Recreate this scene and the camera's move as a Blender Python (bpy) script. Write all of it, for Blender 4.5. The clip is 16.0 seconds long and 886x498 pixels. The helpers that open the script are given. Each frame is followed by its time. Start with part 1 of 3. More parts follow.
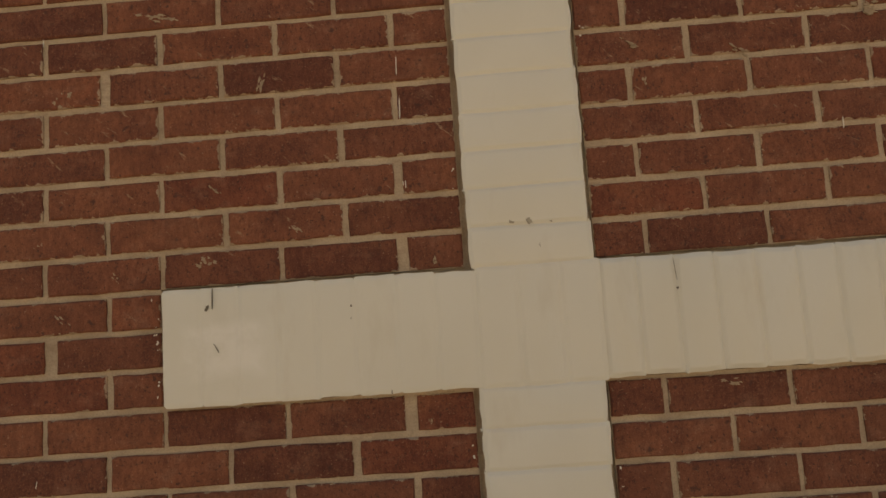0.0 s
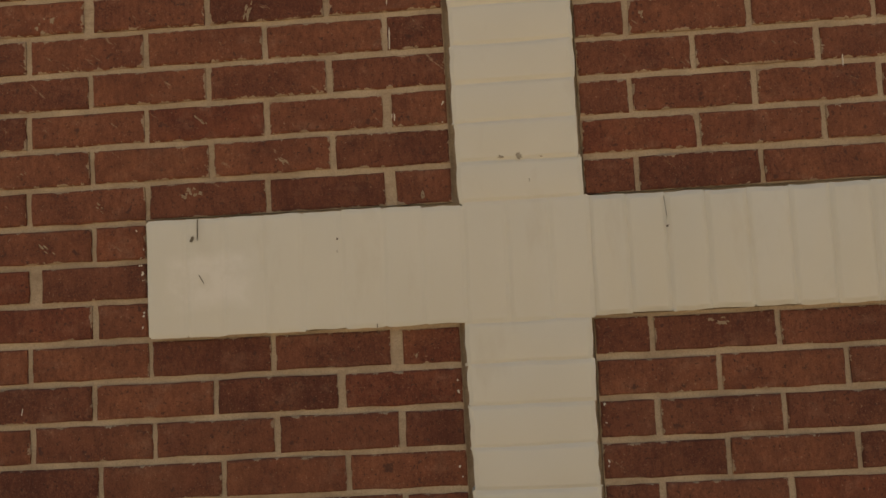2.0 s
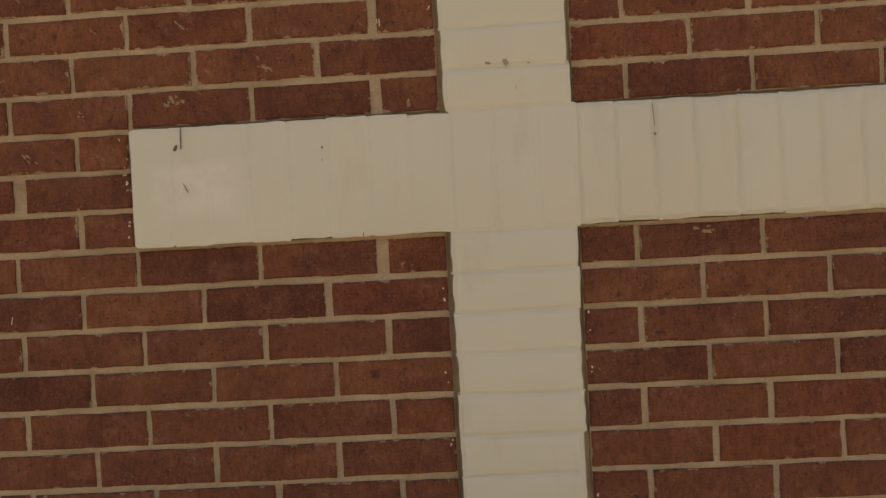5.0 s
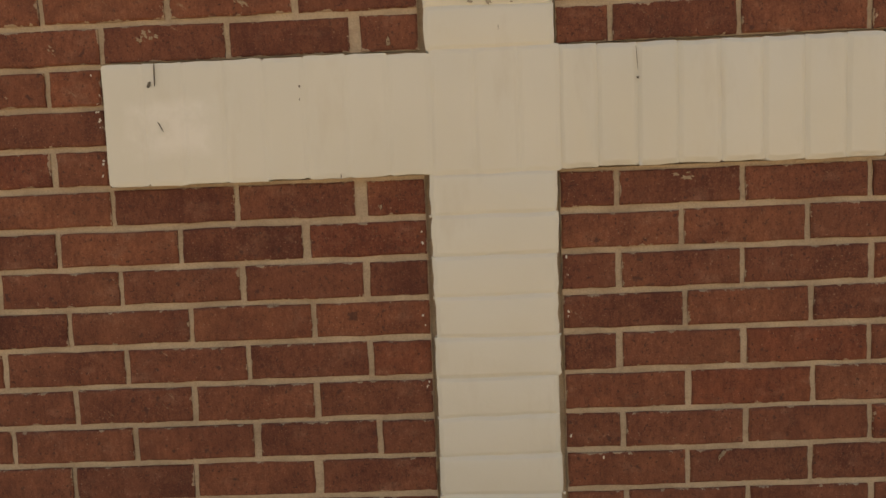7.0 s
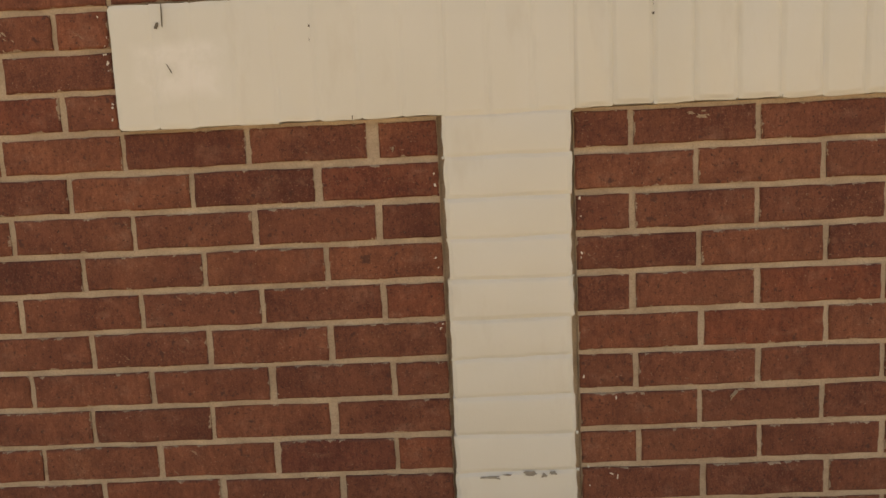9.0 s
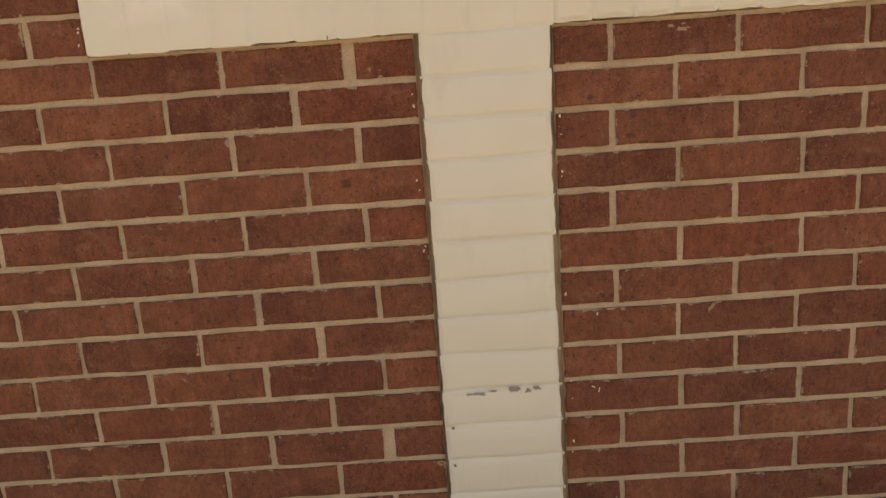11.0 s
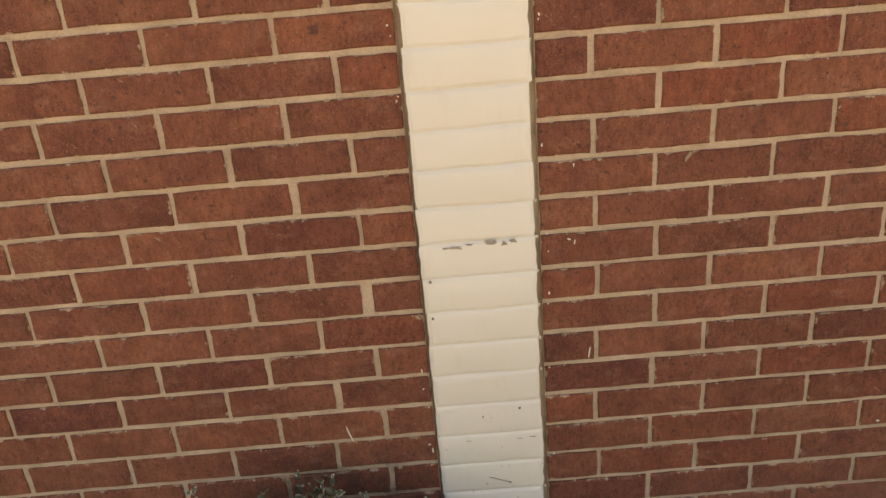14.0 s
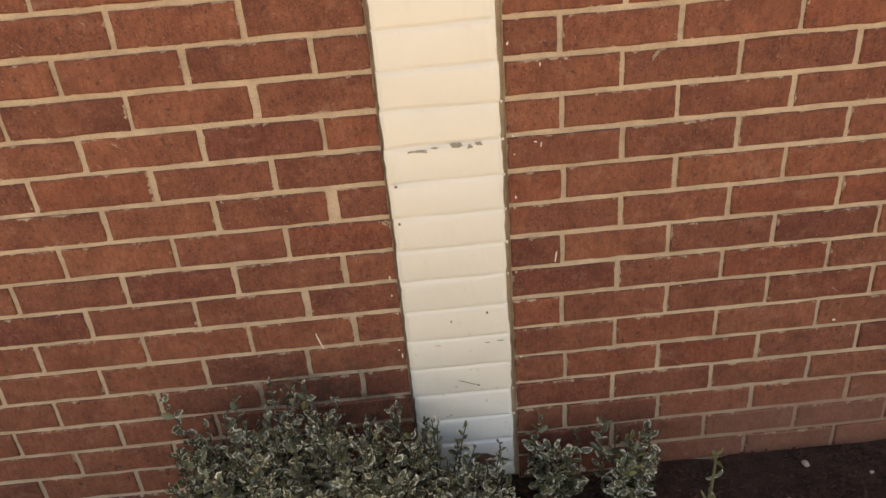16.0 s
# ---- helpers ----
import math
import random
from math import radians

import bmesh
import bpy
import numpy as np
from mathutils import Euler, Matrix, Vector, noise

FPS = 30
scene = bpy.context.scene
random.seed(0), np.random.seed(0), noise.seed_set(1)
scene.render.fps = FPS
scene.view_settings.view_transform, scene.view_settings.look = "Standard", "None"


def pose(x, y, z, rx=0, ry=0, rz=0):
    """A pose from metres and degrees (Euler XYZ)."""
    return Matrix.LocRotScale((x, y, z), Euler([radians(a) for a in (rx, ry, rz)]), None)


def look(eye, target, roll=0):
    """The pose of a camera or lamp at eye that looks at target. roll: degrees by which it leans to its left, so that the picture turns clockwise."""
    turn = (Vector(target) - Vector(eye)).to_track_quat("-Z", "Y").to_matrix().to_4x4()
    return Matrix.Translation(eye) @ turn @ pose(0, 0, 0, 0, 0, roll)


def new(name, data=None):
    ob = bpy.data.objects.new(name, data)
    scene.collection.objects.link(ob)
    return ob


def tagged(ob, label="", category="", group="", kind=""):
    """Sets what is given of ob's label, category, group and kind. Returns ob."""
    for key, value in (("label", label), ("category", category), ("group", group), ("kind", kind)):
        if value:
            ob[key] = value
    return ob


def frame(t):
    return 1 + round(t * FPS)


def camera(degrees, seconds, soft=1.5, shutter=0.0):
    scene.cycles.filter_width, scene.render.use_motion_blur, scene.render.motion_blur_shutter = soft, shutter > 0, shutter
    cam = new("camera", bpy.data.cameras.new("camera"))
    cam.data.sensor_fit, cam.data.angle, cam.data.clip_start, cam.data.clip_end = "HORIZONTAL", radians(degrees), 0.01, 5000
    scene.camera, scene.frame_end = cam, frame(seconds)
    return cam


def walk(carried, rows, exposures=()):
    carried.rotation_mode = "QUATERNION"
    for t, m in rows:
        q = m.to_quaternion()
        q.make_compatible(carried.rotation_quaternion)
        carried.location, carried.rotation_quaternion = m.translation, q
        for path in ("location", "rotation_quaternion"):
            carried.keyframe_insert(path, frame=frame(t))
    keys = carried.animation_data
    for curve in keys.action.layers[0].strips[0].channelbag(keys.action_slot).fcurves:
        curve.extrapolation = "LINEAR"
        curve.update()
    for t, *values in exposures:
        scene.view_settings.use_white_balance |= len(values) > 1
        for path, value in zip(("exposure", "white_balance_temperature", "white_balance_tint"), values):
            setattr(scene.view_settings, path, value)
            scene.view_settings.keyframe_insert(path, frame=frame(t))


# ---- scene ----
# ================= camera and walk =================
cam = camera(64.12, 16.0)


def aim(x, y, z, yaw, pitch, roll):
    return pose(x, y, z, 90 + pitch, 0, yaw) @ pose(0, 0, 0, 0, 0, roll)


# seconds, place, yaw, pitch, roll
PATH = [
    (0.0, -0.0985, -1.1952, 1.4974, 1.930, 6.570, -4.123),
    (0.5, -0.0943, -1.1892, 1.4834, 2.166, 5.878, -4.131),
    (1.0, -0.0885, -1.1834, 1.4704, 2.154, 5.039, -3.743),
    (1.5, -0.0843, -1.1789, 1.4585, 2.148, 4.347, -3.637),
    (2.0, -0.0795, -1.1766, 1.4457, 2.213, 3.796, -3.136),
    (2.5, -0.0775, -1.1767, 1.4345, 2.451, 3.095, -3.120),
    (3.0, -0.0763, -1.1763, 1.4234, 2.729, 2.434, -2.927),
    (3.5, -0.0749, -1.1754, 1.4134, 2.538, 1.610, -3.002),
    (4.0, -0.0694, -1.1753, 1.3989, 2.509, 1.016, -3.140),
    (6.5, -0.0523, -1.1664, 1.3818, 1.693, -4.044, -2.751),
    (7.0, -0.0458, -1.1668, 1.3737, 1.615, -4.760, -2.362),
    (7.5, -0.0478, -1.1701, 1.3636, 0.998, -5.306, -2.202),
    (8.0, -0.0498, -1.1697, 1.3554, 0.956, -6.237, -2.361),
    (8.5, -0.0558, -1.1658, 1.3499, 1.464, -7.240, -2.699),
    (9.0, -0.0614, -1.1676, 1.3342, 2.085, -7.468, -2.818),
    (11.5, -0.0625, -1.1771, 1.3007, 0.642, -14.084, -4.360),
    (12.0, -0.0618, -1.1805, 1.2873, 0.121, -15.327, -4.099),
    (12.5, -0.0620, -1.1769, 1.2779, 0.138, -16.892, -4.559),
    (13.0, -0.0612, -1.1770, 1.2591, 0.302, -18.298, -4.835),
    (13.5, -0.0569, -1.1796, 1.2419, 0.470, -19.705, -4.985),
    (14.0, -0.0512, -1.1806, 1.2320, 0.326, -21.008, -4.863),
    (14.5, -0.0467, -1.1814, 1.2268, 0.228, -22.401, -5.058),
    (15.0, -0.0415, -1.1840, 1.2182, 0.140, -23.750, -5.109),
    (15.5, -0.0383, -1.1876, 1.2035, -0.250, -25.481, -5.072),
    (16.0, -0.0351, -1.1929, 1.1868, -1.139, -26.834, -4.943),
]
walk(cam, [(r[0], aim(*r[1:])) for r in PATH],
     exposures=[(0.0, -0.07, 10800, 14), (4.0, -0.11, 10500, 13), (6.5, 0.27, 10500, 14), (8.5, 0.42, 10500, 14), (9.0, 0.53, 10500, 15),
                (12.0, 0.70, 10900, 16), (13.0, 0.99, 10900, 16.5), (14.0, 1.22, 10800, 17), (15.0, 1.48, 10700, 17.5), (16.0, 1.47, 10600, 17.5)])

# ================= world, sun =================
world = bpy.data.worlds.new("sky")
scene.world = world
world.use_nodes = True
wn = world.node_tree
wn.nodes.clear()
sky = wn.nodes.new("ShaderNodeTexSky")
sky.sky_type = 'NISHITA'
sky.sun_disc = False
sky.sun_elevation = radians(58)
sky.sun_rotation = radians(20)
sky.air_density = 1.0
sky.dust_density = 2.5
bg = wn.nodes.new("ShaderNodeBackground")
bg.inputs["Strength"].default_value = 0.15
wo = wn.nodes.new("ShaderNodeOutputWorld")
wn.links.new(sky.outputs[0], bg.inputs[0])
wn.links.new(bg.outputs[0], wo.inputs[0])

sun_data = bpy.data.lights.new("sun", 'SUN')
sun_data.energy = 4.5
sun_data.angle = radians(0.6)
sun_data.color = (1.0, 0.95, 0.87)
sun = new("sun", sun_data)
# the sun stands behind the building: the wall is in open shade
sun.matrix_world = look((1.7, 4.7, 8.0), (0, 0, 0))


# ================= materials =================
def material(name):
    m = bpy.data.materials.new(name)
    m.use_nodes = True
    nt = m.node_tree
    nt.nodes.clear()
    out = nt.nodes.new("ShaderNodeOutputMaterial")
    b = nt.nodes.new("ShaderNodeBsdfPrincipled")
    nt.links.new(b.outputs[0], out.inputs[0])
    return m, nt, b


class Net:
    """Short ways to write node graphs."""

    def __init__(self, nt):
        self.nt = nt

    def node(self, kind, **ins):
        n = self.nt.nodes.new(kind)
        for k, v in ins.items():
            self.put(n, k.replace("_", " "), v)
        return n

    def put(self, n, key, v):
        sock = n.inputs[key]
        if isinstance(v, bpy.types.NodeSocket):
            self.nt.links.new(v, sock)
        else:
            sock.default_value = v

    def place(self):
        return self.nt.nodes.new("ShaderNodeNewGeometry").outputs["Position"]

    def stretch(self, vec, scale, turn=(0, 0, 0)):
        n = self.node("ShaderNodeMapping", Vector=vec, Scale=scale, Rotation=turn)
        return n.outputs[0]

    def noise(self, vec, scale, detail=3.0, rough=0.55, colour=False):
        n = self.node("ShaderNodeTexNoise", Vector=vec, Scale=scale, Detail=detail, Roughness=rough)
        return n.outputs[1 if colour else 0]

    def ramp(self, fac, stops):
        n = self.nt.nodes.new("ShaderNodeValToRGB")
        self.nt.links.new(fac, n.inputs[0])
        while len(n.color_ramp.elements) < len(stops):
            n.color_ramp.elements.new(0.5)
        for e, (p, c) in zip(n.color_ramp.elements, stops):
            e.position = p
            e.color = (*c, 1) if isinstance(c, tuple) else (c, c, c, 1)
        return n.outputs[0]

    def math(self, op, a, b=0.0, c=0.0):
        n = self.nt.nodes.new("ShaderNodeMath")
        n.operation = op
        for i, v in enumerate((a, b, c)):
            self.put(n, i, v)
        return n.outputs[0]

    def mix(self, fac, a, b, kind='MIX'):
        n = self.nt.nodes.new("ShaderNodeMix")
        n.data_type = 'RGBA'
        n.blend_type = kind
        self.put(n, 0, fac)
        for i, v in ((6, a), (7, b)):
            self.put(n, i, (*v, 1) if isinstance(v, tuple) else v)
        return n.outputs[2]

    def bump(self, height, strength, distance):
        n = self.node("ShaderNodeBump", Height=height, Strength=strength, Distance=distance)
        return n.outputs[0]

    def axis(self, vec, i):
        n = self.node("ShaderNodeSeparateXYZ", Vector=vec)
        return n.outputs[i]

    def band(self, v, lo, hi, soft):
        """1 between lo and hi, fading over soft."""
        a = self.node("ShaderNodeMapRange", Value=v)
        self.put(a, 1, lo - soft), self.put(a, 2, lo + soft)
        b = self.node("ShaderNodeMapRange", Value=v)
        self.put(b, 1, hi + soft), self.put(b, 2, hi - soft)
        return self.math('MULTIPLY', a.outputs[0], b.outputs[0])


def mortar_colour(n, p):
    """Buff mortar with sand grain, and soil splashed on it low on the wall."""
    a = n.noise(p, 14, 4)
    b = n.noise(p, 420, 2)
    col = n.mix(n.ramp(a, [(0.3, 0.0), (0.7, 1.0)]), (0.42, 0.315, 0.225), (0.59, 0.465, 0.34))
    col = n.mix(n.ramp(b, [(0.35, 0.28), (0.55, 0.0)]), col, (0.20, 0.155, 0.11))
    dirt = n.noise(n.stretch(p, (0.5, 1.0, 1.6)), 38, 4, 0.65)
    col = n.mix(n.ramp(dirt, [(0.54, 0.0), (0.74, 0.40)]), col, (0.27, 0.175, 0.12))
    return col


def soil_mask(n, p):
    """Where soil has splashed and grown into the wall: the lowest courses, ragged, and a mildewed patch beside the column."""
    x, z = n.axis(p, 0), n.axis(p, 2)
    wob = n.noise(p, 7, 3)
    low = n.band(n.math('ADD', z, n.math('MULTIPLY', n.math('SUBTRACT', wob, 0.5), 0.25)), -1.0, 0.155, 0.06)
    right = n.band(x, 0.50, 9.0, 0.15)
    return n.math('MULTIPLY', low, right)


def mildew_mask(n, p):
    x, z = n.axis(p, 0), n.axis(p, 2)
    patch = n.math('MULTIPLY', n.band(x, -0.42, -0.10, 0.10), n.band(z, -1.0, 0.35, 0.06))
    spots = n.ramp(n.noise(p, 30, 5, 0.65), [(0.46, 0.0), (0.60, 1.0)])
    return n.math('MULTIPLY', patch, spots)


def brick_material(name, smear):
    m, nt, b = material(name)
    n = Net(nt)
    p = n.place()
    if smear:
        rnd = n.nt.nodes.new("ShaderNodeObjectInfo").outputs["Random"]
    else:
        rnd = n.nt.nodes.new("ShaderNodeNewGeometry").outputs["Random Per Island"]
    shift = n.nt.nodes.new("ShaderNodeVectorMath")
    shift.operation = 'ADD'
    n.put(shift, 0, p)
    com = n.node("ShaderNodeCombineXYZ", X=n.math('MULTIPLY', rnd, 37.0), Y=n.math('MULTIPLY', rnd, 11.0))
    n.put(shift, 1, com.outputs[0])
    q = shift.outputs[0]
    base = n.ramp(rnd, [(0.0, (0.191, 0.066, 0.043)), (0.10, (0.233, 0.085, 0.053)), (0.4, (0.276, 0.102, 0.062)),
                        (0.75, (0.315, 0.118, 0.068)), (0.93, (0.294, 0.096, 0.055)), (1.0, (0.206, 0.070, 0.047))])
    # clouds of lighter and darker fired clay, then sand grain and pits
    cloud = n.noise(q, 15, 5, 0.68)
    col = n.mix(n.ramp(cloud, [(0.34, 0.75), (0.62, 0.0)]), base, n.mix(1.0, base, (0.50, 0.42, 0.45), 'MULTIPLY'))
    warm = n.noise(q, 9, 4, 0.6)
    col = n.mix(n.ramp(warm, [(0.52, 0.0), (0.75, 0.5)]), col, (0.31, 0.125, 0.070))
    pale = n.noise(n.stretch(q, (1.0, 1.0, 1.7)), 21, 4, 0.6)
    col = n.mix(n.ramp(pale, [(0.55, 0.0), (0.74, 0.42)]), col, (0.37, 0.195, 0.135))
    drag = n.noise(n.stretch(q, (1.0, 1.0, 0.45)), 130, 4, 0.7)
    col = n.mix(n.ramp(drag, [(0.32, 0.60), (0.62, 0.0)]), col, n.mix(1.0, col, (0.50, 0.43, 0.44), 'MULTIPLY'))
    pits = n.noise(q, 190, 3, 0.6)
    col = n.mix(n.ramp(pits, [(0.30, 0.75), (0.40, 0.0)]), col, (0.055, 0.026, 0.020))
    grain = n.noise(q, 430, 2, 0.6)
    col = n.mix(n.ramp(grain, [(0.34, 0.38), (0.48, 0.0)]), col, n.mix(1.0, col, (0.42, 0.36, 0.36), 'MULTIPLY'))
    col = n.mix(n.ramp(grain, [(0.60, 0.0), (0.72, 0.25)]), col, (0.40, 0.235, 0.165))
    # scratches from handling, mostly upright, and rubbed faces
    scratch = n.noise(n.stretch(n.stretch(q, (1, 1, 1), (0, radians(8), 0)), (2.6, 1.0, 0.35)), 85, 4, 0.65)
    col = n.mix(n.ramp(scratch, [(0.60, 0.0), (0.72, 0.45)]), col, n.mix(1.0, col, (0.45, 0.38, 0.38), 'MULTIPLY'))
    blots = n.noise(q, 62, 3, 0.5)
    col = n.mix(n.ramp(blots, [(0.27, 0.75), (0.36, 0.0)]), col, (0.075, 0.035, 0.028))
    specks = n.noise(q, 240, 2, 0.5)
    col = n.mix(n.ramp(specks, [(0.68, 0.0), (0.74, 0.35)]), col, (0.48, 0.33, 0.24))
    # strokes of old mortar rubbed across the upper courses, fewer below
    z = n.axis(p, 2)
    strokes = n.noise(n.stretch(n.stretch(q, (1, 1, 1), (0, radians(-40), 0)), (0.75, 1.0, 3.2)), 24, 5, 0.7)
    upper = n.band(z, 1.62, 9.0, 0.2)
    cut = n.math('ADD', strokes, n.math('MULTIPLY', upper, 0.04))
    col = n.mix(n.ramp(cut, [(0.68, 0.0), (0.74, 0.6)]), col, (0.43, 0.31, 0.21))
    height = n.math('ADD', n.math('MULTIPLY', drag, 0.5), n.math('ADD', n.math('MULTIPLY', pits, 0.6), n.math('MULTIPLY', grain, 0.3)))
    if smear:
        g = n.nt.nodes.new("ShaderNodeTexCoord").outputs["Generated"]
        gx, gz = n.axis(g, 0), n.axis(g, 2)
        ex = n.math('SUBTRACT', 0.5, n.math('ABSOLUTE', n.math('SUBTRACT', gx, 0.5)))
        ez = n.math('SUBTRACT', 0.5, n.math('ABSOLUTE', n.math('SUBTRACT', gz, 0.5)))
        edge = n.math('MINIMUM', n.math('MULTIPLY', ex, 0.19), n.math('MULTIPLY', ez, 0.058))
        ragged = n.math('ADD', n.math('MULTIPLY', n.noise(q, 46, 5, 0.7), 0.028), -0.0148)
        ragged = n.math('ADD', ragged, n.math('MULTIPLY', upper, 0.0016))
        over = n.math('GREATER_THAN', n.math('SUBTRACT', ragged, edge), -0.0002)
        col = n.mix(n.math('MULTIPLY', over, 0.75), col, mortar_colour(n, p))
    col = n.mix(n.math('MULTIPLY', soil_mask(n, p), 0.35), col, (0.31, 0.155, 0.11))
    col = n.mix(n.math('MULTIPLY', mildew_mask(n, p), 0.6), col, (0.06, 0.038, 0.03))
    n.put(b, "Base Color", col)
    n.put(b, "Roughness", n.ramp(cloud, [(0.3, 0.78), (0.7, 0.92)]))
    n.put(b, "Specular IOR Level", 0.3)
    n.put(b, "Normal", n.bump(height, 0.9, 0.0032))
    return m


def mortar_material():
    m, nt, b = material("mortar")
    n = Net(nt)
    p = n.place()
    col = mortar_colour(n, p)
    col = n.mix(n.math('MULTIPLY', soil_mask(n, p), 0.75), col, (0.30, 0.16, 0.115))
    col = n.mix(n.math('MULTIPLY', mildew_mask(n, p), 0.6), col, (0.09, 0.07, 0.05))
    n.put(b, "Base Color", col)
    n.put(b, "Roughness", 0.95)
    h = n.math('ADD', n.math('MULTIPLY', n.noise(p, 300, 3), 0.6), n.math('MULTIPLY', n.noise(p, 40, 3), 2.4))
    n.put(b, "Normal", n.bump(h, 0.7, 0.002))
    return m


def paint_material():
    """Cream masonry paint, rolled thick over brick."""
    m, nt, b = material("cream_paint")
    n = Net(nt)
    p = n.place()
    big = n.noise(p, 3.0, 3)
    col = n.mix(n.ramp(big, [(0.3, 0.0), (0.7, 1.0)]), (0.684, 0.669, 0.597), (0.736, 0.721, 0.651))
    grime = n.noise(n.stretch(p, (1.0, 1.0, 0.35)), 16, 4, 0.6)
    col = n.mix(n.ramp(grime, [(0.58, 0.0), (0.8, 0.30)]), col, (0.52, 0.46, 0.36))
    z = n.axis(p, 2)
    # bluish light near the ground, painted into the colour of the lowest courses
    sky_tint = n.band(n.math('ADD', z, n.math('MULTIPLY', n.math('SUBTRACT', n.noise(p, 9, 3), 0.5), 0.22)), -1.0, 0.21, 0.07)
    col = n.mix(n.math('MULTIPLY', sky_tint, 0.75), col, (0.70, 0.755, 0.77))
    # a paler patch near one end of the crossbar
    x = n.axis(p, 0)
    wob = n.math('MULTIPLY', n.math('SUBTRACT', n.noise(p, 26, 3), 0.5), 0.03)
    pale_patch = n.math('MULTIPLY', n.band(n.math('ADD', x, wob), -0.585, -0.445, 0.012), n.band(n.math('ADD', z, wob), 1.452, 1.535, 0.012))
    col = n.mix(n.math('MULTIPLY', pale_patch, n.ramp(n.noise(p, 19, 4, 0.6), [(0.38, 0.15), (0.56, 0.65)])), col, (0.84, 0.82, 0.775))
    bare = n.ramp(n.noise(p, 60, 4, 0.6), [(0.66, 0.0), (0.72, 0.7)])
    low = n.band(z, -1.0, 0.36, 0.12)
    col = n.mix(n.math('MULTIPLY', bare, low), col, (0.30, 0.27, 0.23))
    n.put(b, "Base Color", col)
    n.put(b, "Roughness", 0.42)
    n.put(b, "Specular IOR Level", 0.45)
    h = n.math('ADD', n.math('MULTIPLY', n.noise(p, 120, 3), 0.35), n.noise(n.stretch(p, (1, 1, 0.3)), 22, 3))
    n.put(b, "Normal", n.bump(h, 0.35, 0.0025))
    return m


def plain_material(name, dark, light, scale, rough, bump=0.3, dist=0.002, spec=0.4):
    m, nt, b = material(name)
    n = Net(nt)
    p = n.place()
    f = n.noise(p, scale, 4, 0.6)
    n.put(b, "Base Color", n.mix(n.ramp(f, [(0.3, 0.0), (0.7, 1.0)]), dark, light))
    n.put(b, "Roughness", rough)
    n.put(b, "Specular IOR Level", spec)
    n.put(b, "Normal", n.bump(n.noise(p, scale * 6, 3), bump, dist))
    return m


def leaf_material(name, dark, light, random_source, blotch=None):
    m, nt, b = material(name)
    n = Net(nt)
    p = n.place()
    if random_source == "object":
        rnd = nt.nodes.new("ShaderNodeObjectInfo").outputs["Random"]
    else:
        rnd = nt.nodes.new("ShaderNodeNewGeometry").outputs["Random Per Island"]
    f = n.math('ADD', n.math('MULTIPLY', rnd, 0.7), n.math('MULTIPLY', n.noise(p, 160, 3), 0.3))
    col = n.mix(f, dark, light)
    if blotch:
        col = n.mix(n.ramp(n.noise(p, 150, 3, 0.6), [(0.42, 0.0), (0.54, 1.0)]), blotch, col)
    n.put(b, "Base Color", col)
    n.put(b, "Roughness", 0.28)
    n.put(b, "Specular IOR Level", 0.5)
    n.put(b, "Normal", n.bump(n.noise(p, 260, 2), 0.5, 0.0015))
    return m


BRICK = brick_material("fired_brick", True)
BRICK_REST = brick_material("fired_brick_rest", False)
MORTAR_MAT = mortar_material()
PAINT = paint_material()
CHIP = plain_material("bare_chip", (0.27, 0.24, 0.20), (0.42, 0.38, 0.31), 90, 0.9)
BARE = plain_material("bare_brick", (0.12, 0.06, 0.045), (0.22, 0.11, 0.075), 60, 0.9)
CRACK = plain_material("dark_crack", (0.10, 0.085, 0.065), (0.19, 0.16, 0.125), 90, 0.9)
FLECK = plain_material("paint_fleck", (0.62, 0.58, 0.50), (0.78, 0.74, 0.66), 120, 0.6)
SMEAR = plain_material("dry_mortar_smear", (0.30, 0.22, 0.15), (0.44, 0.34, 0.24), 140, 0.95, 0.6)
SOIL = plain_material("bark_mulch_bed", (0.022, 0.0105, 0.0068), (0.075, 0.037, 0.024), 26, 0.95, 1.0, 0.02)
BARK_CHIP = plain_material("bark_chip", (0.014, 0.007, 0.005), (0.085, 0.043, 0.028), 60, 0.9, 0.6)
PALE_BIT = plain_material("pale_bit", (0.24, 0.20, 0.16), (0.44, 0.38, 0.32), 80, 0.8)
TWIG = plain_material("twig_bark", (0.05, 0.038, 0.028), (0.13, 0.10, 0.07), 90, 0.85)
# unseen pale ground beyond the bed, added to throw warm light onto the wall
BOUNCE_GROUND = plain_material("bounce_ground", (0.36, 0.305, 0.23), (0.47, 0.405, 0.31), 3, 0.9, 0.5, 0.004)


# ================= building helpers =================
def mesh_of(name, bm, mats):
    me = bpy.data.meshes.new(name)
    bm.normal_update()
    bm.to_mesh(me)
    bm.free()
    for m in (mats if isinstance(mats, (list, tuple)) else [mats]):
        me.materials.append(m)
    return me


def part(name, bm, mats, parent, label=""):
    ob = new(name, mesh_of(name, bm, mats))
    ob.parent = parent
    if label:
        ob["label"] = label
    return ob


def add_box(bm, x0, x1, y0, y1, z0, z1):
    v = [bm.verts.new(c) for c in ((x0, y0, z0), (x1, y0, z0), (x1, y1, z0), (x0, y1, z0),
                                   (x0, y0, z1), (x1, y0, z1), (x1, y1, z1), (x0, y1, z1))]
    for f in ((3, 2, 1, 0), (4, 5, 6, 7), (0, 1, 5, 4), (1, 2, 6, 5), (2, 3, 7, 6), (3, 0, 4, 7)):
        bm.faces.new([v[i] for i in f])
    return v


